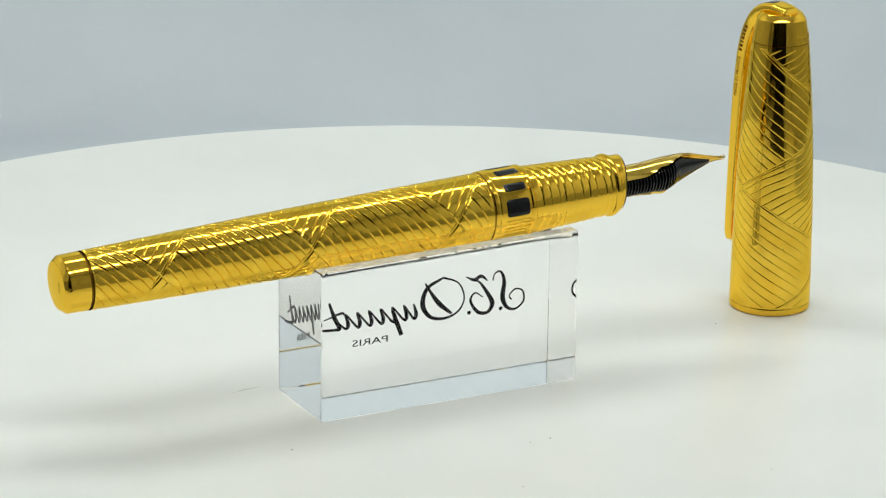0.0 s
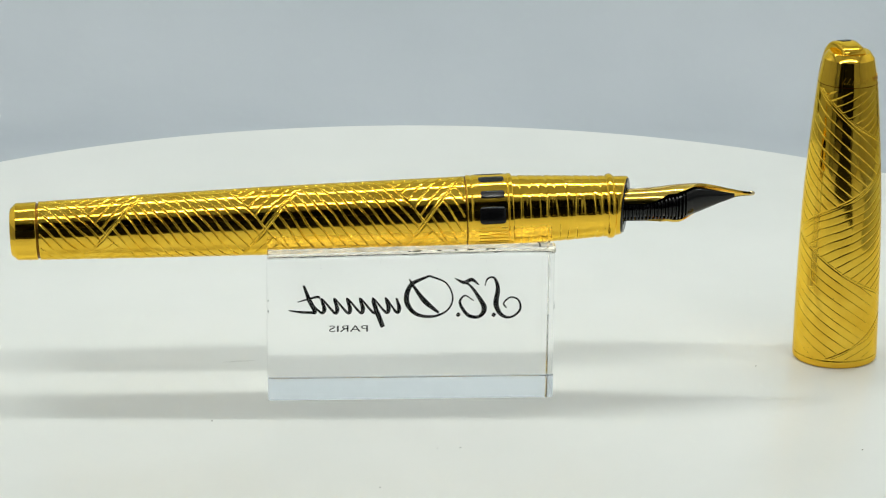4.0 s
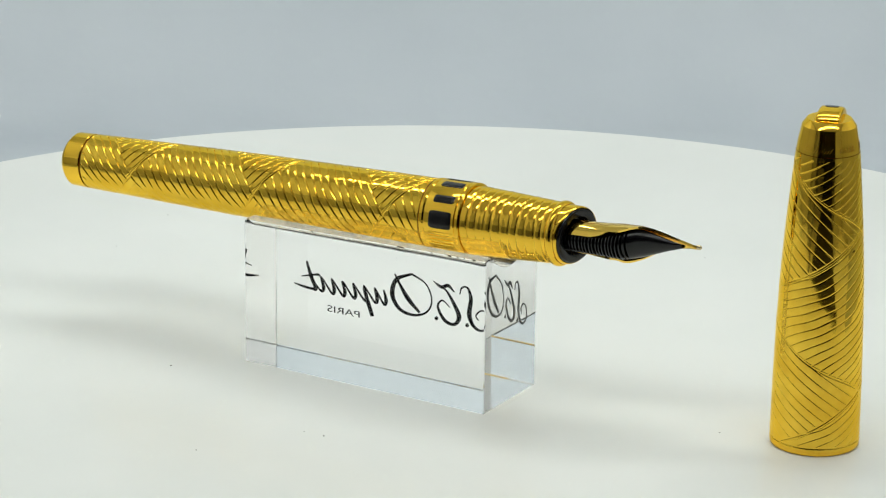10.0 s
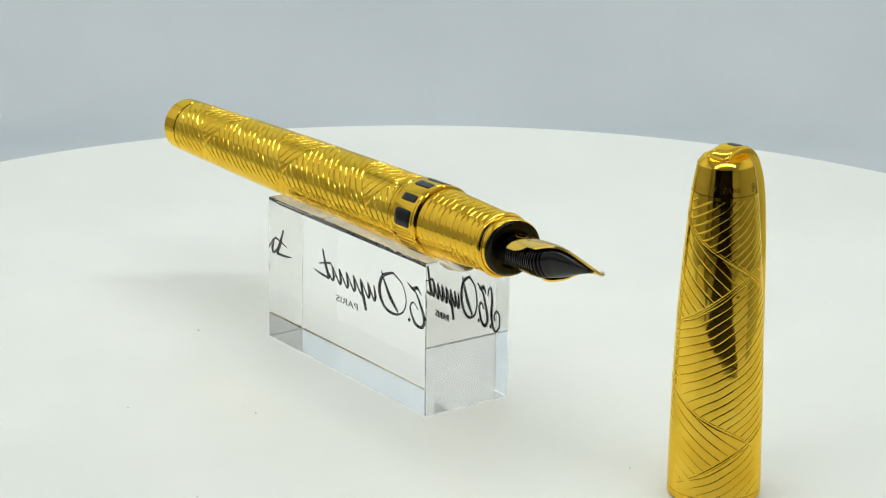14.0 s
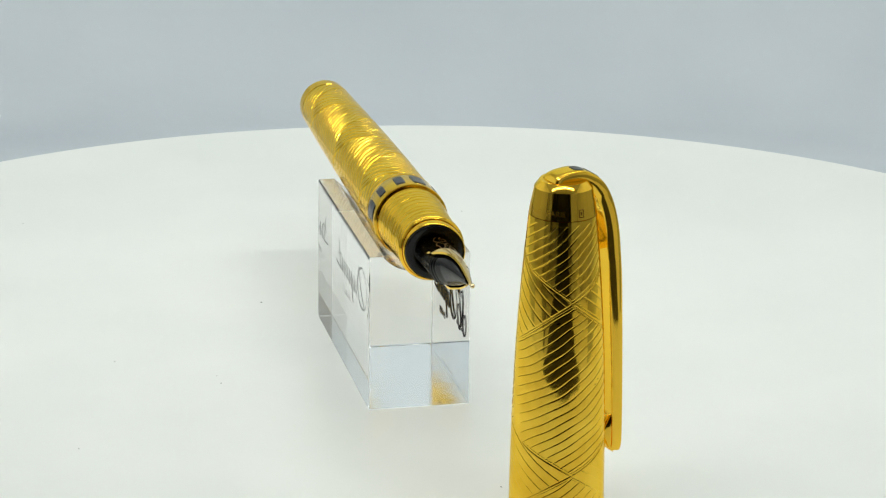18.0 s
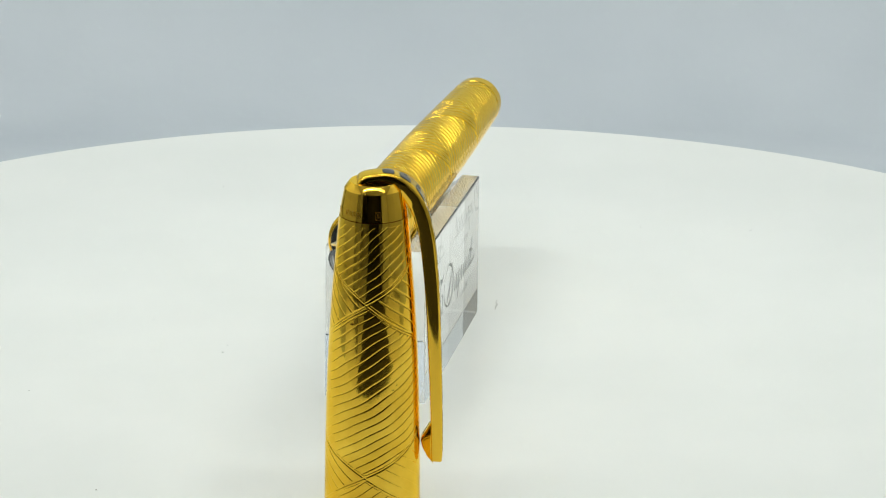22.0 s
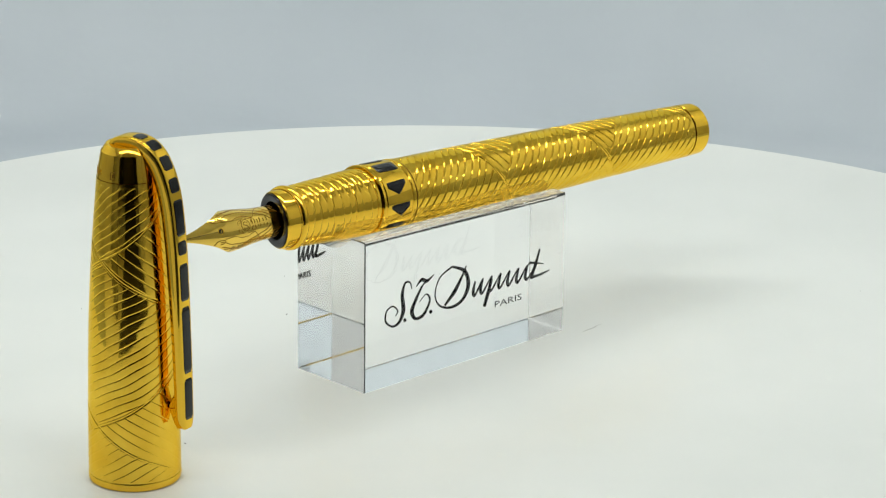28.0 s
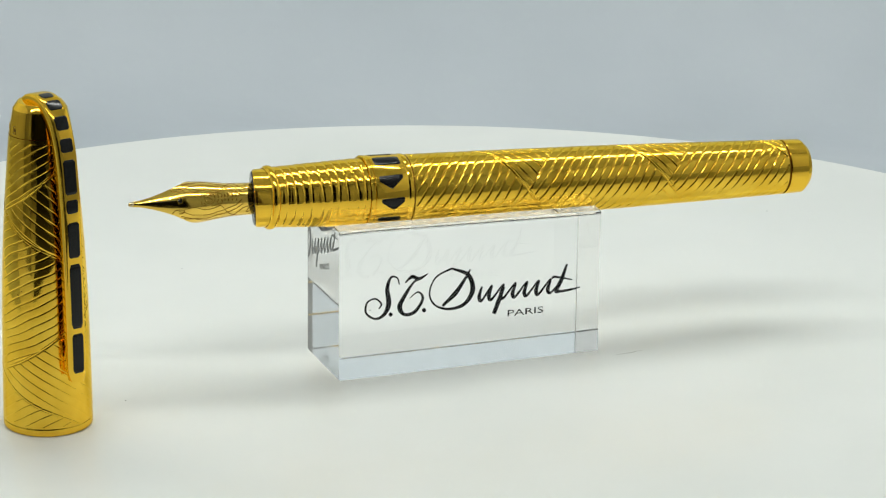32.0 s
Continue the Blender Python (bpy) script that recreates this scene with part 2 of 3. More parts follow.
crystal = sharp(mesh_of(crystal_block(), "block", GLASS), 20)
# tan underside tint stands in for shade beneath the block; duller than polished faces
crystal.materials.append(GLASS_SHADED)
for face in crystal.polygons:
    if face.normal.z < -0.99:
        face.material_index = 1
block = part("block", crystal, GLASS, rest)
block.visible_shadow = False  # clear crystal: the lamps light the platter through it

# print on the long face: a = along from the nib end of the block, h = height, in millimetres
FACE_Y = DEEP / 2 - 0.06


def face_point(a, h, depth=0.0):
    return Vector((LONG / 2 - a, FACE_Y - depth, h)) * MM


def brush(points, widths, count=40):
    """A flat pen stroke with a changing width, lying just under the crystal's face."""
    line = smooth_curve([(a, h, 0) for a, h in points], count)
    bm = bmesh.new()
    rows = []
    for n, p in enumerate(line):
        d = (line[min(n + 1, count - 1)] - line[max(n - 1, 0)]).normalized()
        side = Vector((-d.y, d.x, 0))
        w = between(n / (count - 1), [(k / (len(widths) - 1), v) for k, v in enumerate(widths)]) / 2
        l, r = p + side * w, p - side * w
        rows.append([bm.verts.new(face_point(q.x, q.y, dep)) for q, dep in ((l, 0), (r, 0), (r, 0.04), (l, 0.04))])
    for a, b in zip(rows, rows[1:]):
        for n in range(4):
            bm.faces.new((a[n], a[(n + 1) % 4], b[(n + 1) % 4], b[n]))
    bm.faces.new(rows[0][::-1])
    bm.faces.new(rows[-1])
    bmesh.ops.recalc_face_normals(bm, faces=bm.faces)
    return bm


def stroke(points, widths):
    return part("logo_stroke", brush(points, widths, 12 * len(points)), INK, rest, smooth=False)


# opening swash, a hooked double curve
stroke([(11.4, 17.2), (11.0, 18.5), (9.8, 18.7), (9.1, 16.7), (9.4, 13.8), (8.5, 11.8), (6.8, 11.2), (5.1, 12.5), (5.3, 14.4), (6.8, 15.0), (8.0, 13.9), (7.5, 13.0)],
       [0.2, 0.3, 0.4, 0.8, 1.0, 0.7, 0.4, 0.4, 0.35, 0.3, 0.3, 0.25])
# second swash under a waved roof
stroke([(12.5, 17.4), (13.8, 18.4), (15.2, 17.9), (16.9, 18.7)], [0.2, 0.7, 0.7, 0.15])
stroke([(15.2, 17.8), (14.1, 17.3), (12.6, 15.2), (11.5, 13.0), (12.4, 11.4), (14.4, 11.7), (15.9, 14.0), (15.0, 15.4), (13.4, 14.4)],
       [0.3, 0.4, 0.7, 1.0, 0.6, 0.7, 0.5, 0.3, 0.2])
# large tilted oval crossed by a slanted stroke
stroke([(21.4, 19.2), (18.4, 17.8), (17.2, 15.0), (18.2, 12.6), (20.9, 11.5), (23.9, 12.1), (25.5, 14.6), (24.6, 17.6), (21.4, 19.2)], [0.4, 0.3, 0.3, 0.35, 0.5, 0.7, 1.0, 0.8, 0.4])
stroke([(25.0, 18.6), (23.8, 16.6), (22.1, 14.3), (19.7, 12.2)], [0.3, 0.6, 1.0, 0.5])
# running wave of slanted strokes that ends in a trailing swash
wave = [(27.3, 15.1), (26.8, 13.2), (27.3, 12.4)]
for k in range(6):
    wave += [(29.2 + 2.3 * k, 15.1), (28.7 + 2.3 * k, 13.2), (29.2 + 2.3 * k, 12.4)]
stroke(wave + [(42.2, 13.8)], [0.35, 0.8, 0.5] + [0.28, 0.8, 0.5] * 6 + [0.25])
stroke([(31.6, 14.6), (30.6, 12.0), (29.7, 9.6)], [0.5, 0.9, 0.8])
stroke([(45.0, 14.5), (41.6, 15.4), (41.0, 15.1)], [0.2, 0.5, 0.3])
stroke([(43.9, 17.6), (42.9, 14.8), (41.9, 12.7), (42.8, 12.5), (44.6, 12.6), (46.6, 12.9)], [0.4, 0.85, 0.8, 0.5, 0.5, 0.2])
for a, h in ((9.8, 11.7), (16.2, 11.8)):
    part("logo_dot", brush([(a - 0.25, h + 0.3), (a + 0.2, h - 0.3)], [0.5, 0.75, 0.5], 7), INK, rest, smooth=False)


def lettering(text, size, depth, mat, name):
    """Flat raised letters of the built-in font as a mesh, centred on the origin in the xy plane."""
    data = bpy.data.curves.new(name, "FONT")
    data.body, data.size, data.extrude = text, size, depth
    data.align_x, data.align_y, data.resolution_u = "CENTER", "CENTER", 3
    ob = bpy.data.objects.new(name, data)
    scene.collection.objects.link(ob)
    me = bpy.data.meshes.new_from_object(ob.evaluated_get(bpy.context.evaluated_depsgraph_get()))
    bpy.data.objects.remove(ob)
    me.materials.clear()
    me.materials.append(mat)
    return me


paris = lettering("PARIS", 1.75 * MM, 0.02 * MM, INK, "lettering")
wide = max(v.co.x for v in paris.vertices) - min(v.co.x for v in paris.vertices)
for v in paris.vertices:
    x, y, z = v.co
    v.co = face_point(35.85 + x / wide * 7.0, 9.3 + y / MM, 0.02 + z / MM)
part("lettering", paris, INK, rest, "small black printed capital letters")

# ---- fountain pen: its own x runs along the axis to the nib, z up ----
PEN = pose(-4.947 * MM, -10.202 * MM, 31.521 * MM, 0, -2.165, 21.638)
pen = tagged(new("fountain_pen"), "gold fountain pen with engraved barrel and black inlays", "fountain pen")


def groove(c, spacing, width, depth, uneven=0.0):
    """Depth of engraved lines near every whole step of spacing, each line a little off its step and of its own weight."""
    k = np.round(c / spacing)
    d = c - (k + uneven * np.sin(12.9 * k + 0.7)) * spacing
    weight = 1.0 + 1.6 * uneven * np.sin(7.3 * k + 2.1)
    cutter = -np.exp(-(d / width) ** 2) + 0.14 * np.exp(-((np.abs(d) - 2.1 * width) / width) ** 2)
    return depth * weight * cutter


BODY_R = [(-63, 5.13), (-44, 5.60), (-23, 6.02), (-5, 6.22), (13, 6.36)]


STRAP = 27.9
TILT = 0.083


def barrel():
    """Engraved barrel: on each flank two strap edges cross like an X every 27.9 mm. Lines lean to the nib beside
    the crossings, and the other way in the wedges above and below them."""
    rows, cols = 1000, 440
    s = np.linspace(-62.50, 12.35, rows)[:, None] * np.ones((1, cols))
    phi = np.linspace(-np.pi, np.pi, cols, endpoint=False)[None, :] * np.ones((rows, 1))
    r0 = between(s, BODY_R)
    down = np.degrees(np.abs(phi))
    wob = 0.10 * np.sin(0.9 * s + 2 * phi) + 0.05 * np.sin(2.3 * s - 3 * phi + 1.0)
    first = np.where(phi > 0, -50.6, -37.3)
    share = np.mod(s - TILT * (down - 87) - first, STRAP) / STRAP
    lean = 0.055 + 0.028 * share
    along = s - lean * (down - 87) + wob - first
    h = groove(along, STRAP / 15, 0.135, 0.17, 0.09)
    near = np.mod(s + 0.4 * wob - first + STRAP / 2, STRAP) - STRAP / 2
    rise = near + TILT * (down - 87)
    fall = near - TILT * (down - 87)
    wedge = np.abs(near) < TILT * np.abs(down - 87)
    h = np.where(wedge, groove(rise + 0.12 * np.sin(0.06 * down), 2.05, 0.14, 0.16, 0.05), h)
    h = np.minimum(h, -0.17 * np.exp(-(rise / 0.14) ** 2))
    h = np.minimum(h, -0.10 * np.exp(-((rise + 0.55) / 0.11) ** 2))
    h = np.minimum(h, -0.15 * np.exp(-(fall / 0.13) ** 2))
    # shallow unevenness left by the engraver's hand
    h = h + 0.012 * np.sin(1.7 * s + 3 * phi) * np.sin(0.8 * s - 5 * phi + 0.6)
    h = np.where((s > 12.1) | (s < -62.3), 0.0, h)
    r = r0 + h
    pts = np.stack([s, -r * np.sin(phi), r * np.cos(phi)], -1) * MM
    return grid_mesh("barrel", pts, rows, cols, GOLD)


part("barrel", barrel(), GOLD, pen, "gold barrel engraved with slanted leaf-like lines")
turned("tail_cap", [(-62.95, 4.4), (-62.98, 5.06), (-63.08, 5.13), (-66.5, 5.02), (-66.62, 4.97), (-67.46, 4.24), (-67.53, 4.16), (-67.55, 4.05), (-67.55, 0.05)], GOLD_SMOOTH, pen, "plain polished gold tail cap", close=False, angle=20)
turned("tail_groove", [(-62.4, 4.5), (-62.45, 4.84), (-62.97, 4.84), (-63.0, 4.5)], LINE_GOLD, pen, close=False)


def tail_mark(y, z, wide, tall):
    """A shallow stamped bar on the tail's flat end."""
    bm = bmesh.new()
    bmesh.ops.create_cube(bm, size=1.0)
    for v in bm.verts:
        v.co = Vector((-67.555 + 0.02 * v.co.x, y + wide * v.co.y, z + tall * v.co.z)) * MM
    part("stamped_bar", bm, LINE_GOLD, pen, smooth=False)


for k, (wide, tall) in enumerate(((0.5, 0.18), (0.7, 0.16), (0.35, 0.2), (0.6, 0.16), (0.45, 0.18))):
    tail_mark(-1.5 + 0.06 * k, 0.9 - 0.42 * k, wide, tall)

# centre band with black inlays
BAND_R = 6.54
band = turned("centre_band", [(12.55, 6.0), (12.6, 6.40), (12.75, 6.50), (13.3, BAND_R), (13.6, BAND_R - 0.12), (13.9, BAND_R), (19.7, BAND_R), (19.85, BAND_R - 0.10), (20.05, BAND_R + 0.04), (20.55, BAND_R + 0.04), (20.72, 6.44), (20.76, 5.9)], GOLD_SMOOTH, pen, "polished gold centre band", seg=144, close=False, angle=24)


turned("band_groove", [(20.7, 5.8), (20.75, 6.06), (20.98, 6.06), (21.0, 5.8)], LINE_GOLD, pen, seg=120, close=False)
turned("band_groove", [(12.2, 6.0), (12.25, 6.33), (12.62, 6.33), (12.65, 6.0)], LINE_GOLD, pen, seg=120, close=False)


def on_band(s, deg, lift=0.0):
    w = radians(deg)
    r = BAND_R + lift
    return Vector((s, -r * math.sin(w), r * math.cos(w))) * MM


def inlay(outline, lift=0.05):
    """A thin lacquer plate curved on the band; outline: (s, degrees) pairs of a convex shape."""
    bm = bmesh.new()
    c = Vector((sum(p[0] for p in outline) / len(outline), sum(p[1] for p in outline) / len(outline)))
    rings = []
    for k in (1.0, 0.93, 0.6, 0.3):
        ring = []
        for p in outline:
            q = c + (Vector(p) - c) * k
            ring.append(bm.verts.new(on_band(q.x, q.y, lift if k < 1 else -0.1)))
        rings.append(ring)
    n = len(outline)
    for a, b in zip(rings, rings[1:]):
        for k in range(n):
            bm.faces.new((a[k], a[(k + 1) % n], b[(k + 1) % n], b[k]))
    bm.faces.new(rings[-1])
    bmesh.ops.recalc_face_normals(bm, faces=bm.faces)
    return bm


def rounded(corners, cut=0.18, steps=3):
    """Convex outline with its corners rounded."""
    out, n = [], len(corners)
    for k in range(n):
        p, c, q = Vector(corners[k - 1]), Vector(corners[k]), Vector(corners[(k + 1) % n])
        a, b = c.lerp(p, cut), c.lerp(q, cut)
        for j in range(steps + 1):
            t = j / steps
            out.append(tuple(a * (1 - t) ** 2 + c * 2 * t * (1 - t) + b * t * t))
        m = c.lerp(q, 0.5)
        out.append(tuple(m))
    return out


def plate(s0, s1, d0, d1):
    return rounded([(s0, d0), (s1, d0), (s1, d1), (s0, d1)])


BAND_INLAYS = [plate(14.7, 19.4, 5, 21), plate(14.9, 19.3, 39, 53), plate(14.6, 19.4, 65, 94), plate(14.8, 19.4, 142, 157),
               plate(14.2, 19.4, -6, -29),
               rounded([(14.5, -47), (19.2, -49), (19.2, -59), (16.8, -72), (14.5, -54)], 0.14),
               rounded([(14.4, -84), (19.0, -86), (19.0, -92), (16.4, -107), (14.4, -92)], 0.14),
               plate(14.8, 19.2, -119, -129), plate(14.8, 19.2, -150, -166)]
for shape in BAND_INLAYS:
    part("inlay", inlay(shape), LACQUER, band, "black lacquer inlay")
for d in (100, 106, 113, 120, 127, 133):
    part("rib", inlay(plate(14.4, 19.6, d - 0.9, d + 0.9), 0.10), GOLD_SMOOTH, band)


def grip():
    """Tapered section with thin, uneven rings that lean a little."""
    rows, cols = 320, 180
    s = np.linspace(20.8, 39.0, rows)[:, None] * np.ones((1, cols))
    phi = np.linspace(-np.pi, np.pi, cols, endpoint=False)[None, :] * np.ones((rows, 1))
    r = between(s, [(20.8, 6.12), (23, 6.06), (31, 5.71), (39.0, 5.30)])
    for k, ring in enumerate((21.9, 23.4, 25.2, 26.7, 28.3, 29.9, 31.7, 33.2, 34.9, 36.3)):
        weight = 0.85 + 0.25 * math.sin(2.3 * k + 1.0)
        d = s - ring - (0.36 + 0.16 * math.sin(1.7 * k)) * np.sin(phi + 0.6 * math.sin(1.3 * k)) - 0.07 * np.sin(3 * phi + 2.1 * k)
        r = r - 0.085 * weight * np.exp(-(d / 0.17) ** 2) + 0.035 * weight * np.exp(-((d - 0.55) / 0.40) ** 2)
    # hand-cut unevenness between the rings
    r = r + 0.014 * np.sin(1.9 * s + 2 * phi) * np.sin(0.7 * s - 3 * phi + 0.8)
    pts = np.stack([s, -r * np.sin(phi), r * np.cos(phi)], -1) * MM
    return grid_mesh("grip", pts, rows, cols, GOLD_SMOOTH)


part("grip", grip(), GOLD_SMOOTH, pen, "gold grip section with ridged rings")
turned("grip_ring", [(37.3, 5.2), (37.45, 5.45), (37.7, 5.68), (38.1, 5.76), (38.5, 5.68), (38.75, 5.45), (38.9, 5.2)], GOLD_SMOOTH, pen, seg=120, close=False, angle=60)


def slanted(profile, slope, seg=96):
    """Turned tube whose front leans: the side above the nib reaches further forward."""
    bm = lathe(profile, seg, "x", False)
    for v in bm.verts:
        v.co.x += slope * (0.34 * v.co.z + 0.94 * v.co.y) * min(1.0, max(0.0, (v.co.x / MM - 36.5) / 3.5))
    return bm


part("lip", sharp(mesh_of(slanted([(37.0, 5.25), (40.2, 5.20), (40.6, 5.13), (40.8, 4.98), (40.7, 4.85), (37.0, 4.8)], 0.26), "lip", GOLD_SMOOTH), 50), GOLD_SMOOTH, pen, "polished gold front lip")
part("collar", sharp(mesh_of(slanted([(37.0, 4.84), (40.85, 4.84), (41.05, 4.76), (41.12, 4.55), (40.9, 3.45), (39.5, 3.3), (39.3, 0.1)], 0.24), "collar", PLASTIC), 50), PLASTIC, pen, "black plastic inner collar")

# nib unit: rolled about the pen's axis so that the gold face leans to the printed side of the rest
NIB_ROLL = 66.0
# half angle of the curved sheet, and its radius, along the nib
NIB_A = [(38, 138), (45, 134), (47.0, 122), (48.3, 106), (49.0, 106), (49.8, 105), (50.6, 99), (51.4, 90), (53, 70), (54.5, 55), (56, 45), (58, 42), (60, 42), (62, 45), (63.6, 60)]
NIB_R = [(p.x, p.y) for p in smooth_curve([(38, 2.85, 0), (43, 2.88, 0), (46, 3.02, 0), (48.5, 3.35, 0), (50.5, 3.62, 0), (52.2, 3.72, 0), (53, 3.83, 0), (54.5, 3.79, 0), (56, 3.46, 0), (58, 2.60, 0), (60, 1.65, 0), (62, 0.88, 0), (63.6, 0.50, 0)], 70)]


def nib_half(s):
    return math.radians(between(s, NIB_A)) * between(s, NIB_R)


def nib_point(s, w, lift=0.0):
    """w: -1 to 1 across the nib."""
    r = between(s, NIB_R)
    ang = w * math.radians(between(s, NIB_A))
    top = between(s, [(38, 2.85), (46, 2.9), (50, 3.15), (54, 3.05), (57, 2.75), (60, 2.30), (63.6, 1.75)])
    # the tines are flatter than an arc and meet in a low ridge along the slit
    ridge = between(s, [(53.5, 0.0), (57, 0.55), (63.6, 0.55)])
    edge = math.radians(between(s, NIB_A))
    drop = (1 - ridge) * (1 - math.cos(ang)) + ridge * (1 - math.cos(edge)) * abs(math.sin(ang) / math.sin(edge))
    return Vector((s, (r + lift) * math.sin(ang), top + lift - (r + lift) * drop)) * MM


def nib_sheet():
    bm = bmesh.new()
    ss = list(np.linspace(38, 63.6, 60))
    ws = list(np.linspace(-1, 1, 33))
    layers = [[[bm.verts.new(nib_point(s, w, lift)) for w in ws] for s in ss] for lift in (0.0, -0.38)]
    for k, lay in enumerate(layers):
        for a, b in zip(lay, lay[1:]):
            for n in range(len(ws) - 1):
                f = (a[n], b[n], b[n + 1], a[n + 1])
                bm.faces.new(f if k else f[::-1])
    for n in (0, -1):
        for i in range(len(ss) - 1):
            bm.faces.new((layers[0][i][n], layers[0][i + 1][n], layers[1][i + 1][n], layers[1][i][n]))
    for i in (0, -1):
        for n in range(len(ws) - 1):
            bm.faces.new((layers[0][i][n], layers[0][i][n + 1], layers[1][i][n + 1], layers[1][i][n]))
    bmesh.ops.recalc_face_normals(bm, faces=bm.faces)
    return bm


def rolled(bm):
    bmesh.ops.rotate(bm, verts=bm.verts, cent=(0, 0, 0), matrix=Matrix.Rotation(radians(-NIB_ROLL), 3, "X"))
    return bm


nib = part("nib", sharp(mesh_of(rolled(nib_sheet()), "nib", GOLD_NIB), 45), GOLD_NIB, pen, "gold nib with engraved scrolls")


def nib_line(points, width, lift=0.03):
    """A thin engraved line along the nib; points: (s, w)."""
    line = smooth_curve([(s, w, 0) for s, w in points], 10 * len(points))
    bm = bmesh.new()
    rows = []
    for n, p in enumerate(line):
        d = line[min(n + 1, len(line) - 1)] - line[max(n - 1, 0)]
        half = nib_half(p.x)
        d = Vector((d.x, d.y * half)).normalized()
        side = Vector((-d.y, d.x / half)) * width / 2
        rows.append([bm.verts.new(nib_point(p.x + k * side.x, p.y + k * side.y, lift if k else lift + 0.02)) for k in (-1, 0, 1)])
    for a, b in zip(rows, rows[1:]):
        for n in range(2):
            bm.faces.new((a[n], b[n], b[n + 1], a[n + 1]))
    bmesh.ops.recalc_face_normals(bm, faces=bm.faces)
    return rolled(bm)


part("slit", nib_line([(55.0, 0), (59, 0), (63.4, 0)], 0.09), PLASTIC, nib)
# scrolls: a curl on each shoulder, long waves along the flanks that cross before the collar, and small leaves
SCROLLS = [([(56.6, 0.92), (55.8, 0.58), (54.5, 0.47), (54.5, 0.60), (55.3, 0.75)], 0.14),
           ([(55.4, 0.62), (54.4, 0.57), (53.1, 0.59), (51.0, 0.49), (48.5, 0.41), (46.4, 0.27), (45.0, 0.19), (43.9, 0.06)], 0.13),
           ([(54.3, 0.92), (52.1, 0.71), (49.6, 0.59), (47.2, 0.46), (45.0, 0.30), (43.6, 0.16)], 0.12),
           ([(49.5, 0.20), (47.8, 0.20), (46.5, 0.39), (45.1, 0.53), (43.4, 0.60), (41.9, 0.50)], 0.12),
           ([(54.4, 0.41), (52.6, 0.28), (50.9, 0.30), (49.2, 0.27), (47.8, 0.20)], 0.11),
           ([(51.4, 0.06), (51.2, 0.16), (50.5, 0.18), (50.9, 0.10)], 0.11),
           ([(48.4, 0.06), (48.2, 0.15), (47.6, 0.14), (47.4, 0.06)], 0.11),
           ([(41.8, 0.20), (42.6, 0.32), (42.8, 0.44), (41.9, 0.39)], 0.11),
           ([(54.9, 0.86), (53.5, 0.78), (50.5, 0.70), (47.8, 0.68), (45.4, 0.56), (43.7, 0.30), (42.0, 0.23)], 0.12)]
for points, width in SCROLLS:
    for sg in (1, -1):
        part("scroll", nib_line([(a, w * sg) for a, w in points], width), NIB_LINE, nib)
# a stamped ring with a hook in it, and bars of small writing behind it
part("stamp", nib_line([(49.75 + 0.95 * math.cos(a), -0.02 + 0.155 * math.sin(a)) for a in np.linspace(0, 2 * math.pi, 13)], 0.12), NIB_LINE, nib)
part("stamp", nib_line([(49.2, -0.09), (49.9, -0.11), (50.2, -0.05), (49.5, 0.0), (49.3, 0.05), (49.9, 0.09), (50.3, 0.05)], 0.12), NIB_LINE, nib)
for k, (a, wide) in enumerate(((48.2, 0.10), (47.6, 0.13), (47.0, 0.10), (46.4, 0.13), (45.6, 0.10), (44.9, 0.13))):
    part("stamped_bar", nib_line([(a, -0.02 - wide), (a - 0.1, -0.02 - wide / 2), (a, -0.03)], 0.16), NIB_LINE, nib)
    part("stamped_bar", nib_line([(a - 0.1, 0.02), (a, 0.02 + wide / 2)], 0.14), NIB_LINE, nib)


def hole():
    bm = bmesh.new()
    ring = [bm.verts.new(nib_point(55.2 + 0.42 * math.cos(a), 0.42 * math.sin(a) / nib_half(55.2), 0.035)) for a in np.linspace(0, 2 * math.pi, 20, endpoint=False)]
    bm.faces.new(ring)
    bmesh.ops.recalc_face_normals(bm, faces=bm.faces)
    ext = bmesh.ops.extrude_face_region(bm, geom=list(bm.faces))
    bmesh.ops.translate(bm, verts=[g for g in ext["geom"] if isinstance(g, bmesh.types.BMVert)], vec=(0, 0, -0.2 * MM))
    return rolled(bm)


part("breather_hole", hole(), PLASTIC, nib, "round black breather hole")
part("hole_rim", nib_line([(55.2 + 0.50 * math.cos(a), 0.50 * math.sin(a) / nib_half(55.2)) for a in np.linspace(0, 2 * math.pi, 13)], 0.13, 0.04), GOLD_SMOOTH, nib)


def tip_ball():
    bm = bmesh.new()
    bmesh.ops.create_uvsphere(bm, u_segments=16, v_segments=10, radius=0.44 * MM)
    for v in bm.verts:
        v.co.x *= 1.35
    bmesh.ops.translate(bm, verts=bm.verts, vec=Vector((63.7, 0, 1.70)) * MM)
    return rolled(bm)


part("tip", tip_ball(), TIP, nib, "rounded hard metal writing tip")


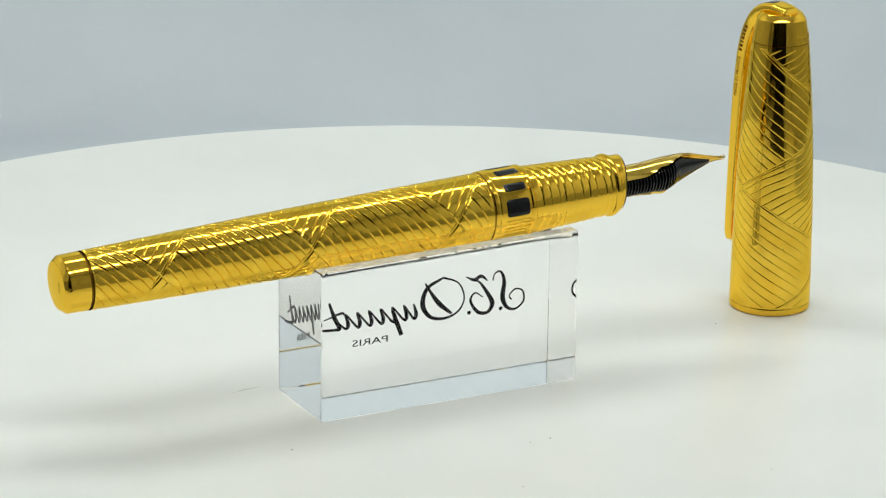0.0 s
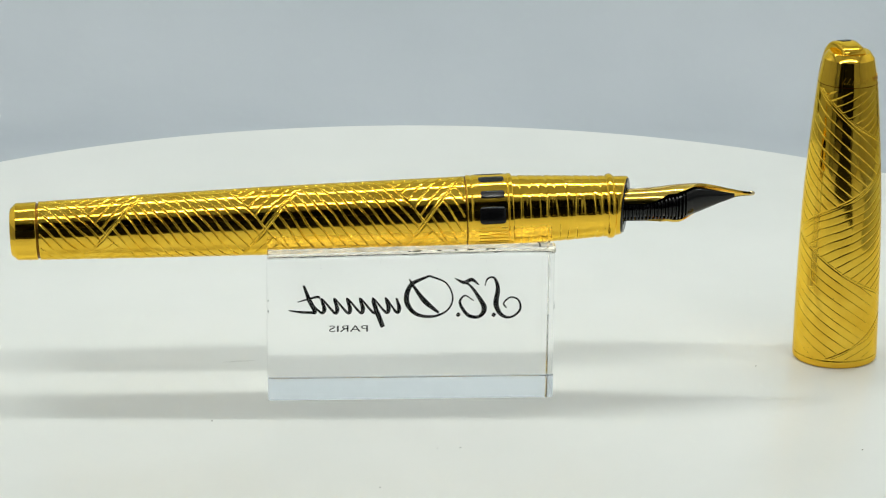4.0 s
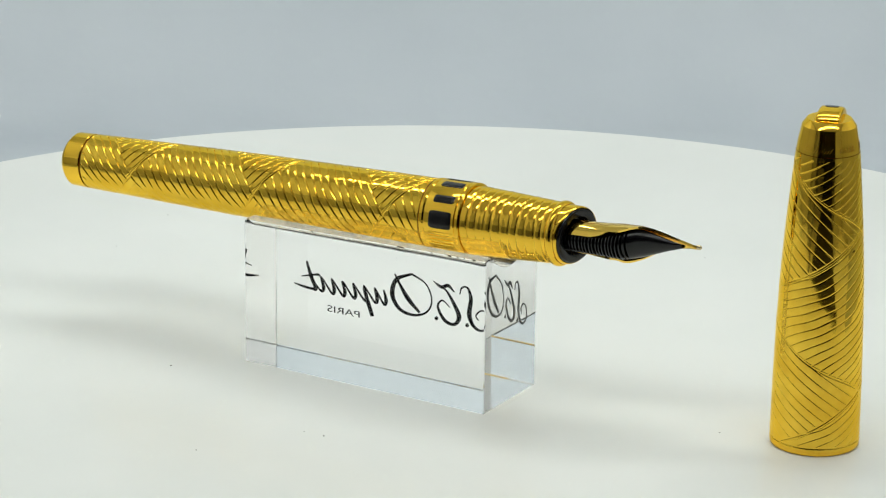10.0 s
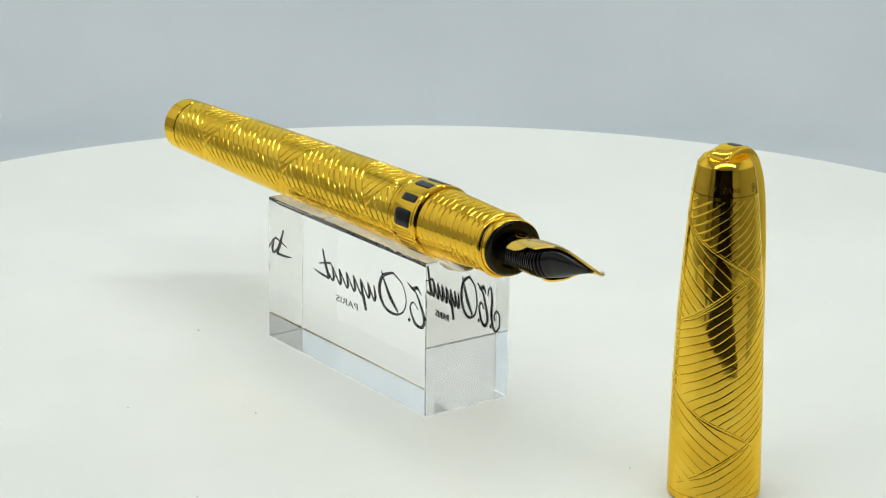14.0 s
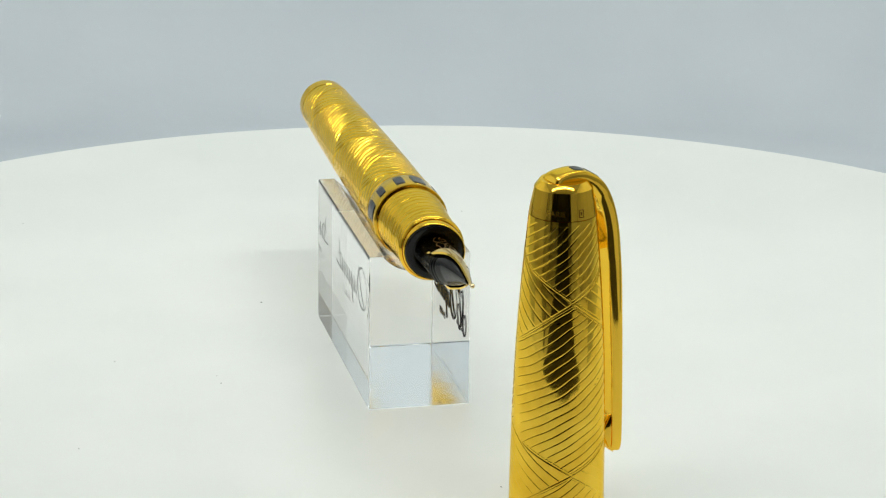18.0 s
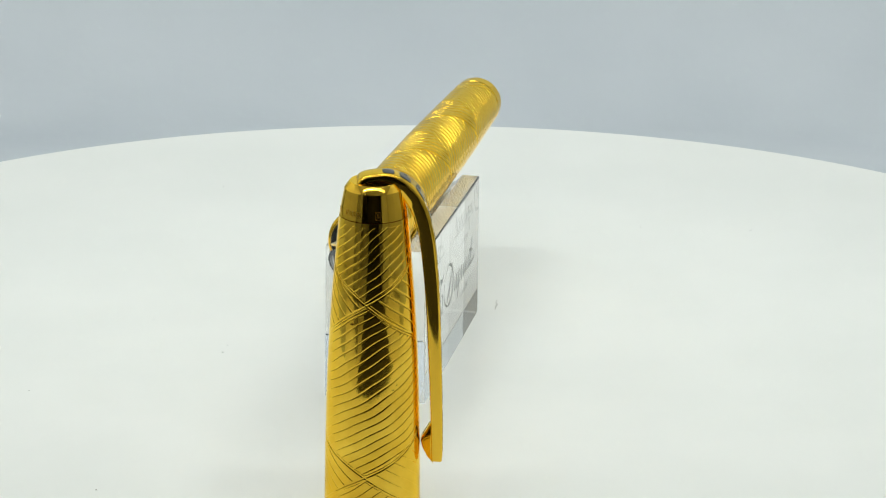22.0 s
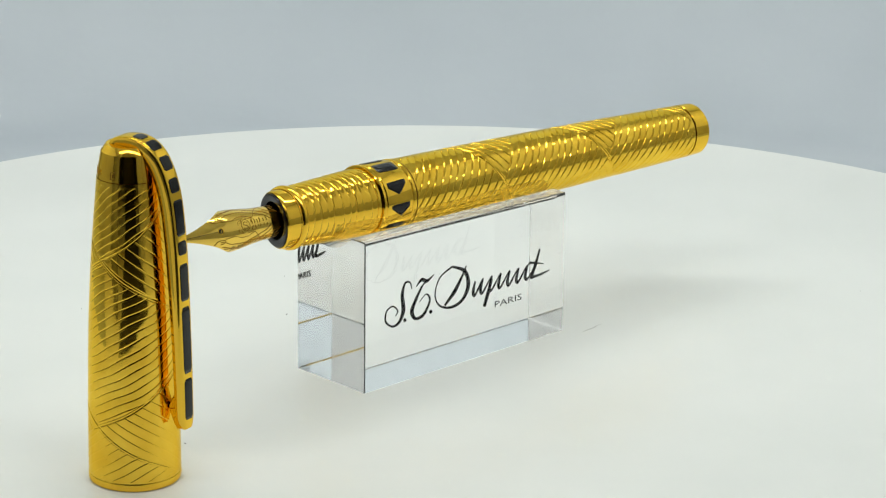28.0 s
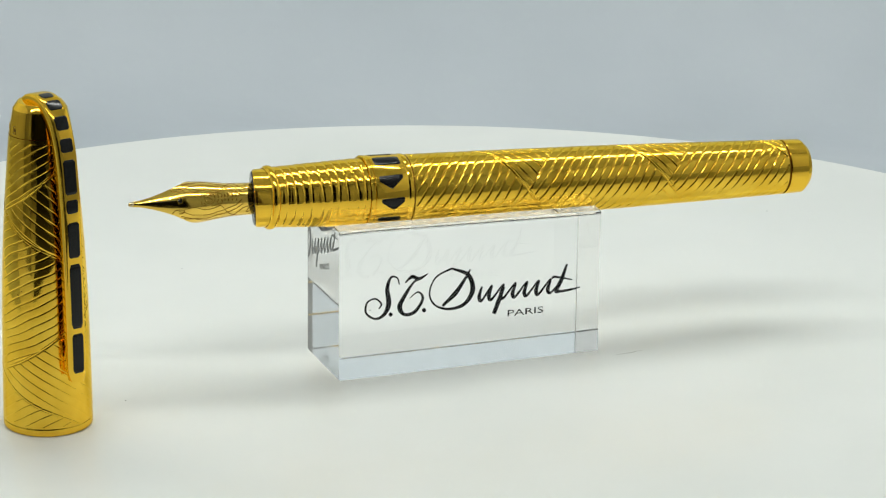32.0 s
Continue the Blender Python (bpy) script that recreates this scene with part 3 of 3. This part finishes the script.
def feed():
    """Black feed under the nib: a finned half-round body that tapers to the tip."""
    bm = bmesh.new()
    rows = []
    ss = list(np.arange(38, 51.8, 0.12)) + list(np.linspace(51.9, 60.6, 40))
    for s in ss:
        half = between(s, [(38, 2.25), (47.5, 2.3), (48.5, 2.6), (51, 2.85), (53, 2.75), (54.5, 2.40), (56, 1.90), (58, 1.20), (59.5, 0.75), (60.6, 0.45)])
        low = between(s, [(38, -3.0), (50, -2.9), (52, -1.9), (53, -1.3), (54.5, -0.75), (56, -0.25), (58, 0.35), (59.5, 0.75), (60.6, 1.15)])
        if s < 51.7 and (s * 1.55) % 1.0 > 0.55:
            half, low = half - 0.45, low + 0.45
        top = nib_point(s, 0).z / MM - 0.80
        ring = []
        for k in range(20):
            a = 2 * math.pi * k / 20
            y, z = half * math.cos(a), math.sin(a)
            mid, rad = (top + low) / 2, (top - low) / 2
            ring.append(bm.verts.new(Vector((s, math.copysign(abs(y / half) ** 0.8, y) * half, mid + rad * z)) * MM))
        rows.append(ring)
    for a, b in zip(rows, rows[1:]):
        for k in range(20):
            bm.faces.new((a[k], a[(k + 1) % 20], b[(k + 1) % 20], b[k]))
    bm.faces.new(rows[0][::-1])
    bm.faces.new(rows[-1])
    bmesh.ops.recalc_face_normals(bm, faces=bm.faces)
    return rolled(bm)


part("feed", sharp(mesh_of(feed(), "feed", PLASTIC), 40), PLASTIC, pen, "black finned ink feed")

# ---- pen cap standing on its open end ----
CAP = pose(66.815 * MM, 31.049 * MM, 0, 0, 0, -0.62)
CAP_R = 7.73
CLIP_ANGLE = 127.5
cap = tagged(new("detached_cap"), "engraved gold pen cap standing upright, clip with black inlays", "pen cap")
CAP_PROFILE = [(0.9, 1.0), (6, 0.995), (12, 0.985), (20, 0.965), (25, 0.945), (30, 0.92), (36, 0.875), (40, 0.84), (46, 0.775), (52.4, 0.70)]


def cap_shell():
    rows, cols = 700, 600
    z = np.linspace(0.9, 52.4, rows)[:, None] * np.ones((1, cols))
    phi = np.linspace(-np.pi, np.pi, cols, endpoint=False)[None, :] * np.ones((rows, 1))
    knots = smooth_curve([(a, b, 0) for a, b in CAP_PROFILE], 120)
    r = CAP_R * np.interp(z, [k.x for k in knots], [k.y for k in knots])
    turn = np.degrees(phi)
    # strap edges cross like an X at 25 degrees: lines rise above and below the crossing and fall beside it
    away = np.abs(np.mod(turn - 25 + 180, 360) - 180)
    wob = 0.20 * np.sin(2 * phi + 0.30 * z) + 0.07 * np.sin(5 * phi + 0.8 * z)
    rising = z - turn * 25.2 / 360 + wob - 0.4 * np.sin(phi * 2 - 0.4)
    falling = z + turn * 33.0 / 360 + wob + 0.3 * np.sin(phi * 2 + 0.9)
    h = groove(rising, 1.575, 0.115, 0.052, 0.10)
    for mid in (67.6, 39.1, 10.6, -17.9):
        off = np.abs(z - mid - 0.25 * np.sin(3 * phi + 1.2)) - 0.0765 * away
        h = np.where(off < 0, groove(falling + 0.4, 1.94, 0.115, 0.052, 0.09), h)
        h = np.minimum(h, -0.08 * np.exp(-(off / 0.12) ** 2))
        h = np.minimum(h, -0.04 * np.exp(-((off - 0.45) / 0.09) ** 2))
    # faint dents of a worn hollow shell
    h = h + 0.007 * np.sin(3 * phi + 0.5 * z) * np.sin(0.8 * z - 2 * phi + 0.9)
    h = np.where((z > 51.7) | (z < 1.6), 0.0, h)
    h = h - 0.10 * np.exp(-((z - 1.5) / 0.12) ** 2)
    r = r + h
    pts = np.stack([r * np.cos(phi), r * np.sin(phi), z], -1) * MM
    return grid_mesh("shell", pts, rows, cols, GOLD)


part("shell", cap_shell(), GOLD, cap, "gold cap shell engraved with crossing bands of lines")
turned("rim", [(0.9, CAP_R), (0.5, CAP_R), (0.15, CAP_R - 0.12), (0.0, CAP_R - 0.45), (0.0, CAP_R - 0.9), (3.0, CAP_R - 0.9)], GOLD_SMOOTH, cap, seg=128, axis="z", close=False, angle=50)
finial = turned("finial", [(52.2, 5.2), (52.35, 5.28), (52.5, 5.36), (53.9, 5.16), (55.2, 4.90), (56.8, 4.60), (56.9, 4.53), (57.9, 3.80), (57.95, 3.72), (57.95, 0.05)], GOLD_SMOOTH, cap, "faceted polished gold finial", seg=128, axis="z", close=False, angle=22)
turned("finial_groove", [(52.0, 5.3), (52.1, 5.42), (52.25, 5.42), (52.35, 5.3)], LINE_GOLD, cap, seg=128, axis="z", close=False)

# the clip: outer line (distance from the cap's axis, height)
CLIP_LINE = smooth_curve([(-2.9, 0, 56.9), (-2.75, 0, 57.9), (-2.0, 0, 58.8), (-0.4, 0, 59.25), (1.8, 0, 59.4), (3.8, 0, 58.95), (5.7, 0, 57.75), (7.3, 0, 55.8), (8.6, 0, 52.9), (9.5, 0, 49.2), (10.0, 0, 45.0), (10.4, 0, 40.0), (10.8, 0, 30.5), (11.1, 0, 20.0), (11.2, 0, 12.6), (11.1, 0, 10.8)], 140)
CLIP_LEN = [0.0]
for p, q in zip(CLIP_LINE, CLIP_LINE[1:]):
    CLIP_LEN.append(CLIP_LEN[-1] + (q - p).length)


def clip_at(u):
    """Point and outward normal of the clip's outer line at the length u."""
    k = int(np.searchsorted(CLIP_LEN, u))
    k = min(max(k, 1), len(CLIP_LINE) - 1)
    t = (u - CLIP_LEN[k - 1]) / (CLIP_LEN[k] - CLIP_LEN[k - 1])
    d = (CLIP_LINE[k] - CLIP_LINE[k - 1]).normalized()
    return CLIP_LINE[k - 1].lerp(CLIP_LINE[k], t), Vector((-d.z, 0, d.x))


def turn_clip(bm):
    bmesh.ops.rotate(bm, verts=bm.verts, cent=(0, 0, 0), matrix=Matrix.Rotation(radians(CLIP_ANGLE), 3, "Z"))
    bmesh.ops.recalc_face_normals(bm, faces=bm.faces)
    return bm


def clip_half(u):
    return between(u, [(0, 2.35), (1.2, 2.3), (2.2, 2.12), (3.5, 2.05), (6.5, 2.05), (10, 2.05), (14, 1.85), (25, 1.75), (45, 1.65), (58.5, 1.6), (59.8, 1.4), (60.4, 1.1)])


def clip_bar():
    bm = bmesh.new()
    rows = []
    total = CLIP_LEN[-1]
    for u in np.linspace(0, total, 130):
        p, n = clip_at(u)
        half = clip_half(u * 60.4 / total)
        thick = between(u, [(0, 1.6), (1, 1.6), (3, 2.0), (7, 2.2), (12, 2.6), (18, 2.5), (30, 2.3), (45, 2.0), (60, 1.8)])
        ring = []
        for y, d in ((-1, 0.55), (-0.93, 0.18), (-0.78, 0.03), (-0.4, 0.0), (0.4, 0.0), (0.78, 0.03), (0.93, 0.18), (1, 0.55), (1, thick - 0.3), (0.88, thick), (-0.88, thick), (-1, thick - 0.3)):
            q = p - n * d
            ring.append(bm.verts.new(Vector((q.x, y * half, q.z)) * MM))
        rows.append(ring)
    m = len(rows[0])
    for a, b in zip(rows, rows[1:]):
        for k in range(m):
            bm.faces.new((a[k], a[(k + 1) % m], b[(k + 1) % m], b[k]))
    bm.faces.new(rows[0])
    bm.faces.new(rows[-1])
    return turn_clip(bm)


clip = part("clip", sharp(mesh_of(clip_bar(), "clip", GOLD_SMOOTH), 50), GOLD_SMOOTH, cap, "curved gold clip")


def clip_plate(z0, z1, share):
    """Lacquer plate on the clip's outer face between two lengths."""
    bm = bmesh.new()
    rows = []
    steps = 14
    for k in range(steps + 1):
        u = z0 + (z1 - z0) * k / steps
        p, n = clip_at(u)
        end = min(u - z0, z1 - u)
        half = clip_half(u) * share - max(0.0, 0.35 - end) * 0.9
        row = []
        for y, lift in ((-1, -0.1), (-1, 0.03), (-0.85, 0.05), (0, 0.055), (0.85, 0.05), (1, 0.03), (1, -0.1)):
            q = p + n * lift
            row.append(bm.verts.new(Vector((q.x, y * half, q.z)) * MM))
        rows.append(row)
    for a, b in zip(rows, rows[1:]):
        for k in range(6):
            bm.faces.new((a[k], a[k + 1], b[k + 1], b[k]))
    bm.faces.new(rows[0])
    bm.faces.new(rows[-1])
    return turn_clip(bm)


def length_at(z):
    """Length along the clip's side where it has the height z."""
    k = max(range(20, len(CLIP_LINE)), key=lambda i: -abs(CLIP_LINE[i].z - z))
    return CLIP_LEN[k]


CLIP_PLATES = [(length_at(z1), length_at(z0)) for z0, z1 in ((12.4, 19.7), (20.6, 31.4), (32.6, 39.3), (40.5, 43.0), (44.1, 49.9), (51.1, 53.4), (54.5, 56.7))]
top = length_at(57.3)
CLIP_PLATES += [(top - 2.6, top - 0.5), (top - 5.4, top - 3.5)]
for z0, z1 in CLIP_PLATES:
    part("inlay", clip_plate(z0, z1, 0.55 if z0 < 8 else 0.64), LACQUER, clip, "black lacquer inlay")


def clip_foot():
    """Rounded foot inside the clip's lower end that presses on the cap."""
    bm = bmesh.new()
    line = [(9.7, 18.0), (8.9, 16.6), (8.05, 15.2), (7.7, 14.4), (8.0, 13.2), (8.8, 11.6), (9.7, 10.6)]
    rows = []
    for y in (-1.1, -0.8, 0.8, 1.1):
        k = 0.35 if abs(y) > 1 else 0.0
        rows.append([bm.verts.new(Vector((r + k * (9.7 - r) / 2, y, z)) * MM) for r, z in line])
    for a, b in zip(rows, rows[1:]):
        for n in range(len(line) - 1):
            bm.faces.new((a[n], a[n + 1], b[n + 1], b[n]))
        bm.faces.new((a[0], b[0], b[-1], a[-1]))
    bm.faces.new(rows[0])
    bm.faces.new(rows[-1])
    return turn_clip(bm)


part("foot", clip_foot(), GOLD_SMOOTH, clip)

made = lettering("MADE IN FRANCE", 1.0 * MM, 0.02 * MM, LINE_GOLD, "lettering")
for v in made.vertices:
    x, y, z = v.co
    u = length_at(43.9) - x / MM
    p, n = clip_at(u)
    q = p - n * (1.0 - y / MM)
    v.co = Matrix.Rotation(radians(CLIP_ANGLE), 3, "Z") @ (Vector((q.x, clip_half(u) + 0.02 + z / MM, q.z)) * MM)
part("lettering", made, LINE_GOLD, clip, "small engraved capital letters")


def clip_mark(u, long, tall):
    """A small engraved bar on the clip's side."""
    bm = bmesh.new()
    p, n = clip_at(u)
    along = Vector((-n.z, 0, n.x))
    half = clip_half(u)
    for y in (half - 0.05, half + 0.03):
        quad = [p - n * 1.0 + along * a + n * b for a, b in ((-long / 2, -tall / 2), (long / 2, -tall / 2), (long / 2, tall / 2), (-long / 2, tall / 2))]
        bm.faces.new([bm.verts.new(Vector((q.x, y, q.z)) * MM) for q in quad])
    bm.verts.ensure_lookup_table()
    for k in range(4):
        bm.faces.new((bm.verts[k], bm.verts[(k + 1) % 4], bm.verts[4 + (k + 1) % 4], bm.verts[4 + k]))
    return turn_clip(bm)


for k, long in enumerate((0.5, 0.6, 0.35, 0.6, 0.5, 0.6, 0.6)):
    part("engraved_bar", clip_mark(length_at(49.2) - 0.85 * k, long, 0.75), LINE_GOLD, clip)
city = lettering("PARIS", 1.25 * MM, 0.015 * MM, FAINT_LINE, "lettering")
for v in city.vertices:
    x, y, z = v.co
    h = 53.6 + y / MM
    r = between(h, [(52.5, 5.36), (53.9, 5.18), (55.2, 4.92)]) + 0.02 + z / MM
    w = radians(-4) + x / MM / 5.2
    v.co = Vector((r * math.cos(w), r * math.sin(w), h)) * MM
part("lettering", city, FAINT_LINE, finial, "small engraved capital letters")


def finial_mark(turn, z0, z1, width, lean=0.0):
    """A small engraved bar on the finial's side."""
    bm = bmesh.new()
    rows = []
    for k in range(5):
        h = z0 + (z1 - z0) * k / 4
        r = between(h, [(52.5, 5.36), (53.9, 5.16), (55.2, 4.90)])
        mid = radians(turn) + lean * (h - z0) / r
        row = []
        for side, lift in ((-1, -0.02), (-1, 0.02), (1, 0.02), (1, -0.02)):
            w = mid + side * width / 2 / r
            row.append(bm.verts.new(Vector(((r + lift) * math.cos(w), (r + lift) * math.sin(w), h)) * MM))
        rows.append(row)
    for a, b in zip(rows, rows[1:]):
        for k in range(4):
            bm.faces.new((a[k], a[(k + 1) % 4], b[(k + 1) % 4], b[k]))
    bm.faces.new(rows[0])
    bm.faces.new(rows[-1])
    bmesh.ops.recalc_face_normals(bm, faces=bm.faces)
    return bm


for turn, z0, z1, width in ((38, 52.95, 54.25, 0.12), (46, 52.95, 54.25, 0.12), (42, 52.95, 53.07, 0.75), (42, 54.13, 54.25, 0.75), (42, 53.3, 53.9, 0.25)):
    part("hallmark", finial_mark(turn, z0, z1, width), LINE_GOLD, finial)
for k, tall in enumerate((1.5, 0.3, 1.4, 0.3, 1.6, 0.8, 0.9, 1.1, 0.8, 0.8, 1.3)):
    part("engraved_bar", finial_mark(-90 + 5.0 * k, 53.1, 53.1 + 0.75 * tall, 0.07, 0.6), FAINT_LINE, finial)

# ---- dust and a scuff on the platter ----
def speck(x, y, size):
    bm = bmesh.new()
    bmesh.ops.create_icosphere(bm, subdivisions=1, radius=1.0)
    for v in bm.verts:
        v.co = Vector((v.co.x * size * random.uniform(0.8, 1.3), v.co.y * size * random.uniform(0.6, 0.9), max(-0.05, v.co.z * 0.08))) * MM
    bmesh.ops.rotate(bm, verts=bm.verts, cent=(0, 0, 0), matrix=Matrix.Rotation(random.uniform(0, 3), 3, "Z"))
    bmesh.ops.translate(bm, verts=bm.verts, vec=(x * MM, y * MM, 0.05 * MM))
    part("dust_speck", bm, SPECK, platter)


for x, y, size in ((-28.4, -39.2, 0.20), (16.2, -36.6, 0.16), (9.1, -58.1, 0.14), (54.6, 20.2, 0.15), (81.3, -14.2, 0.17), (12.6, -38.2, 0.12)):
    speck(x, y, size)
for k in range(7):
    w, d = random.uniform(0, 6.28), 140 * math.sqrt(random.random())
    speck(d * math.cos(w), d * math.sin(w), 0.10)


def scuff(line, width):
    """A thin worn streak lying on the platter."""
    line = smooth_curve([(x, y, 0) for x, y in line], 16)
    bm = bmesh.new()
    rows = []
    for n, p in enumerate(line):
        d = (line[min(n + 1, 15)] - line[max(n - 1, 0)]).normalized()
        half = width * (0.35 + 0.65 * math.sin(math.pi * (n + 0.5) / 16)) / 2 * random.uniform(0.6, 1.2)
        side = Vector((-d.y, d.x, 0)) * half
        rows.append([bm.verts.new((p + k * side + Vector((0, 0, z))) * MM) for k, z in ((-1, 0.004), (0, 0.03), (1, 0.004))])
    for a, b in zip(rows, rows[1:]):
        for n in range(2):
            bm.faces.new((a[n], b[n], b[n + 1], a[n + 1]))
    bmesh.ops.recalc_face_normals(bm, faces=bm.faces)
    part("scuff", bm, SCUFF, platter, "faint grey scuff")


scuff([(-36.6, -10.7), (-35.6, -9.6), (-34.5, -9.2), (-32.6, -8.2)], 0.30)
scuff([(-37.6, -10.9), (-36.9, -10.6)], 0.22)


# ---- the turntable turns evenly, with all that stands on it ----
def spin(t):
    return pose(0, 0, 0, 0, 0, 5.309 - 5.83 * t)


def motions():
    for thing, home in ((platter, Matrix()), (rest, BLOCK), (pen, PEN), (cap, CAP)):
        walk(thing, [(float(t), spin(t) @ home) for t in range(33)])


motions()
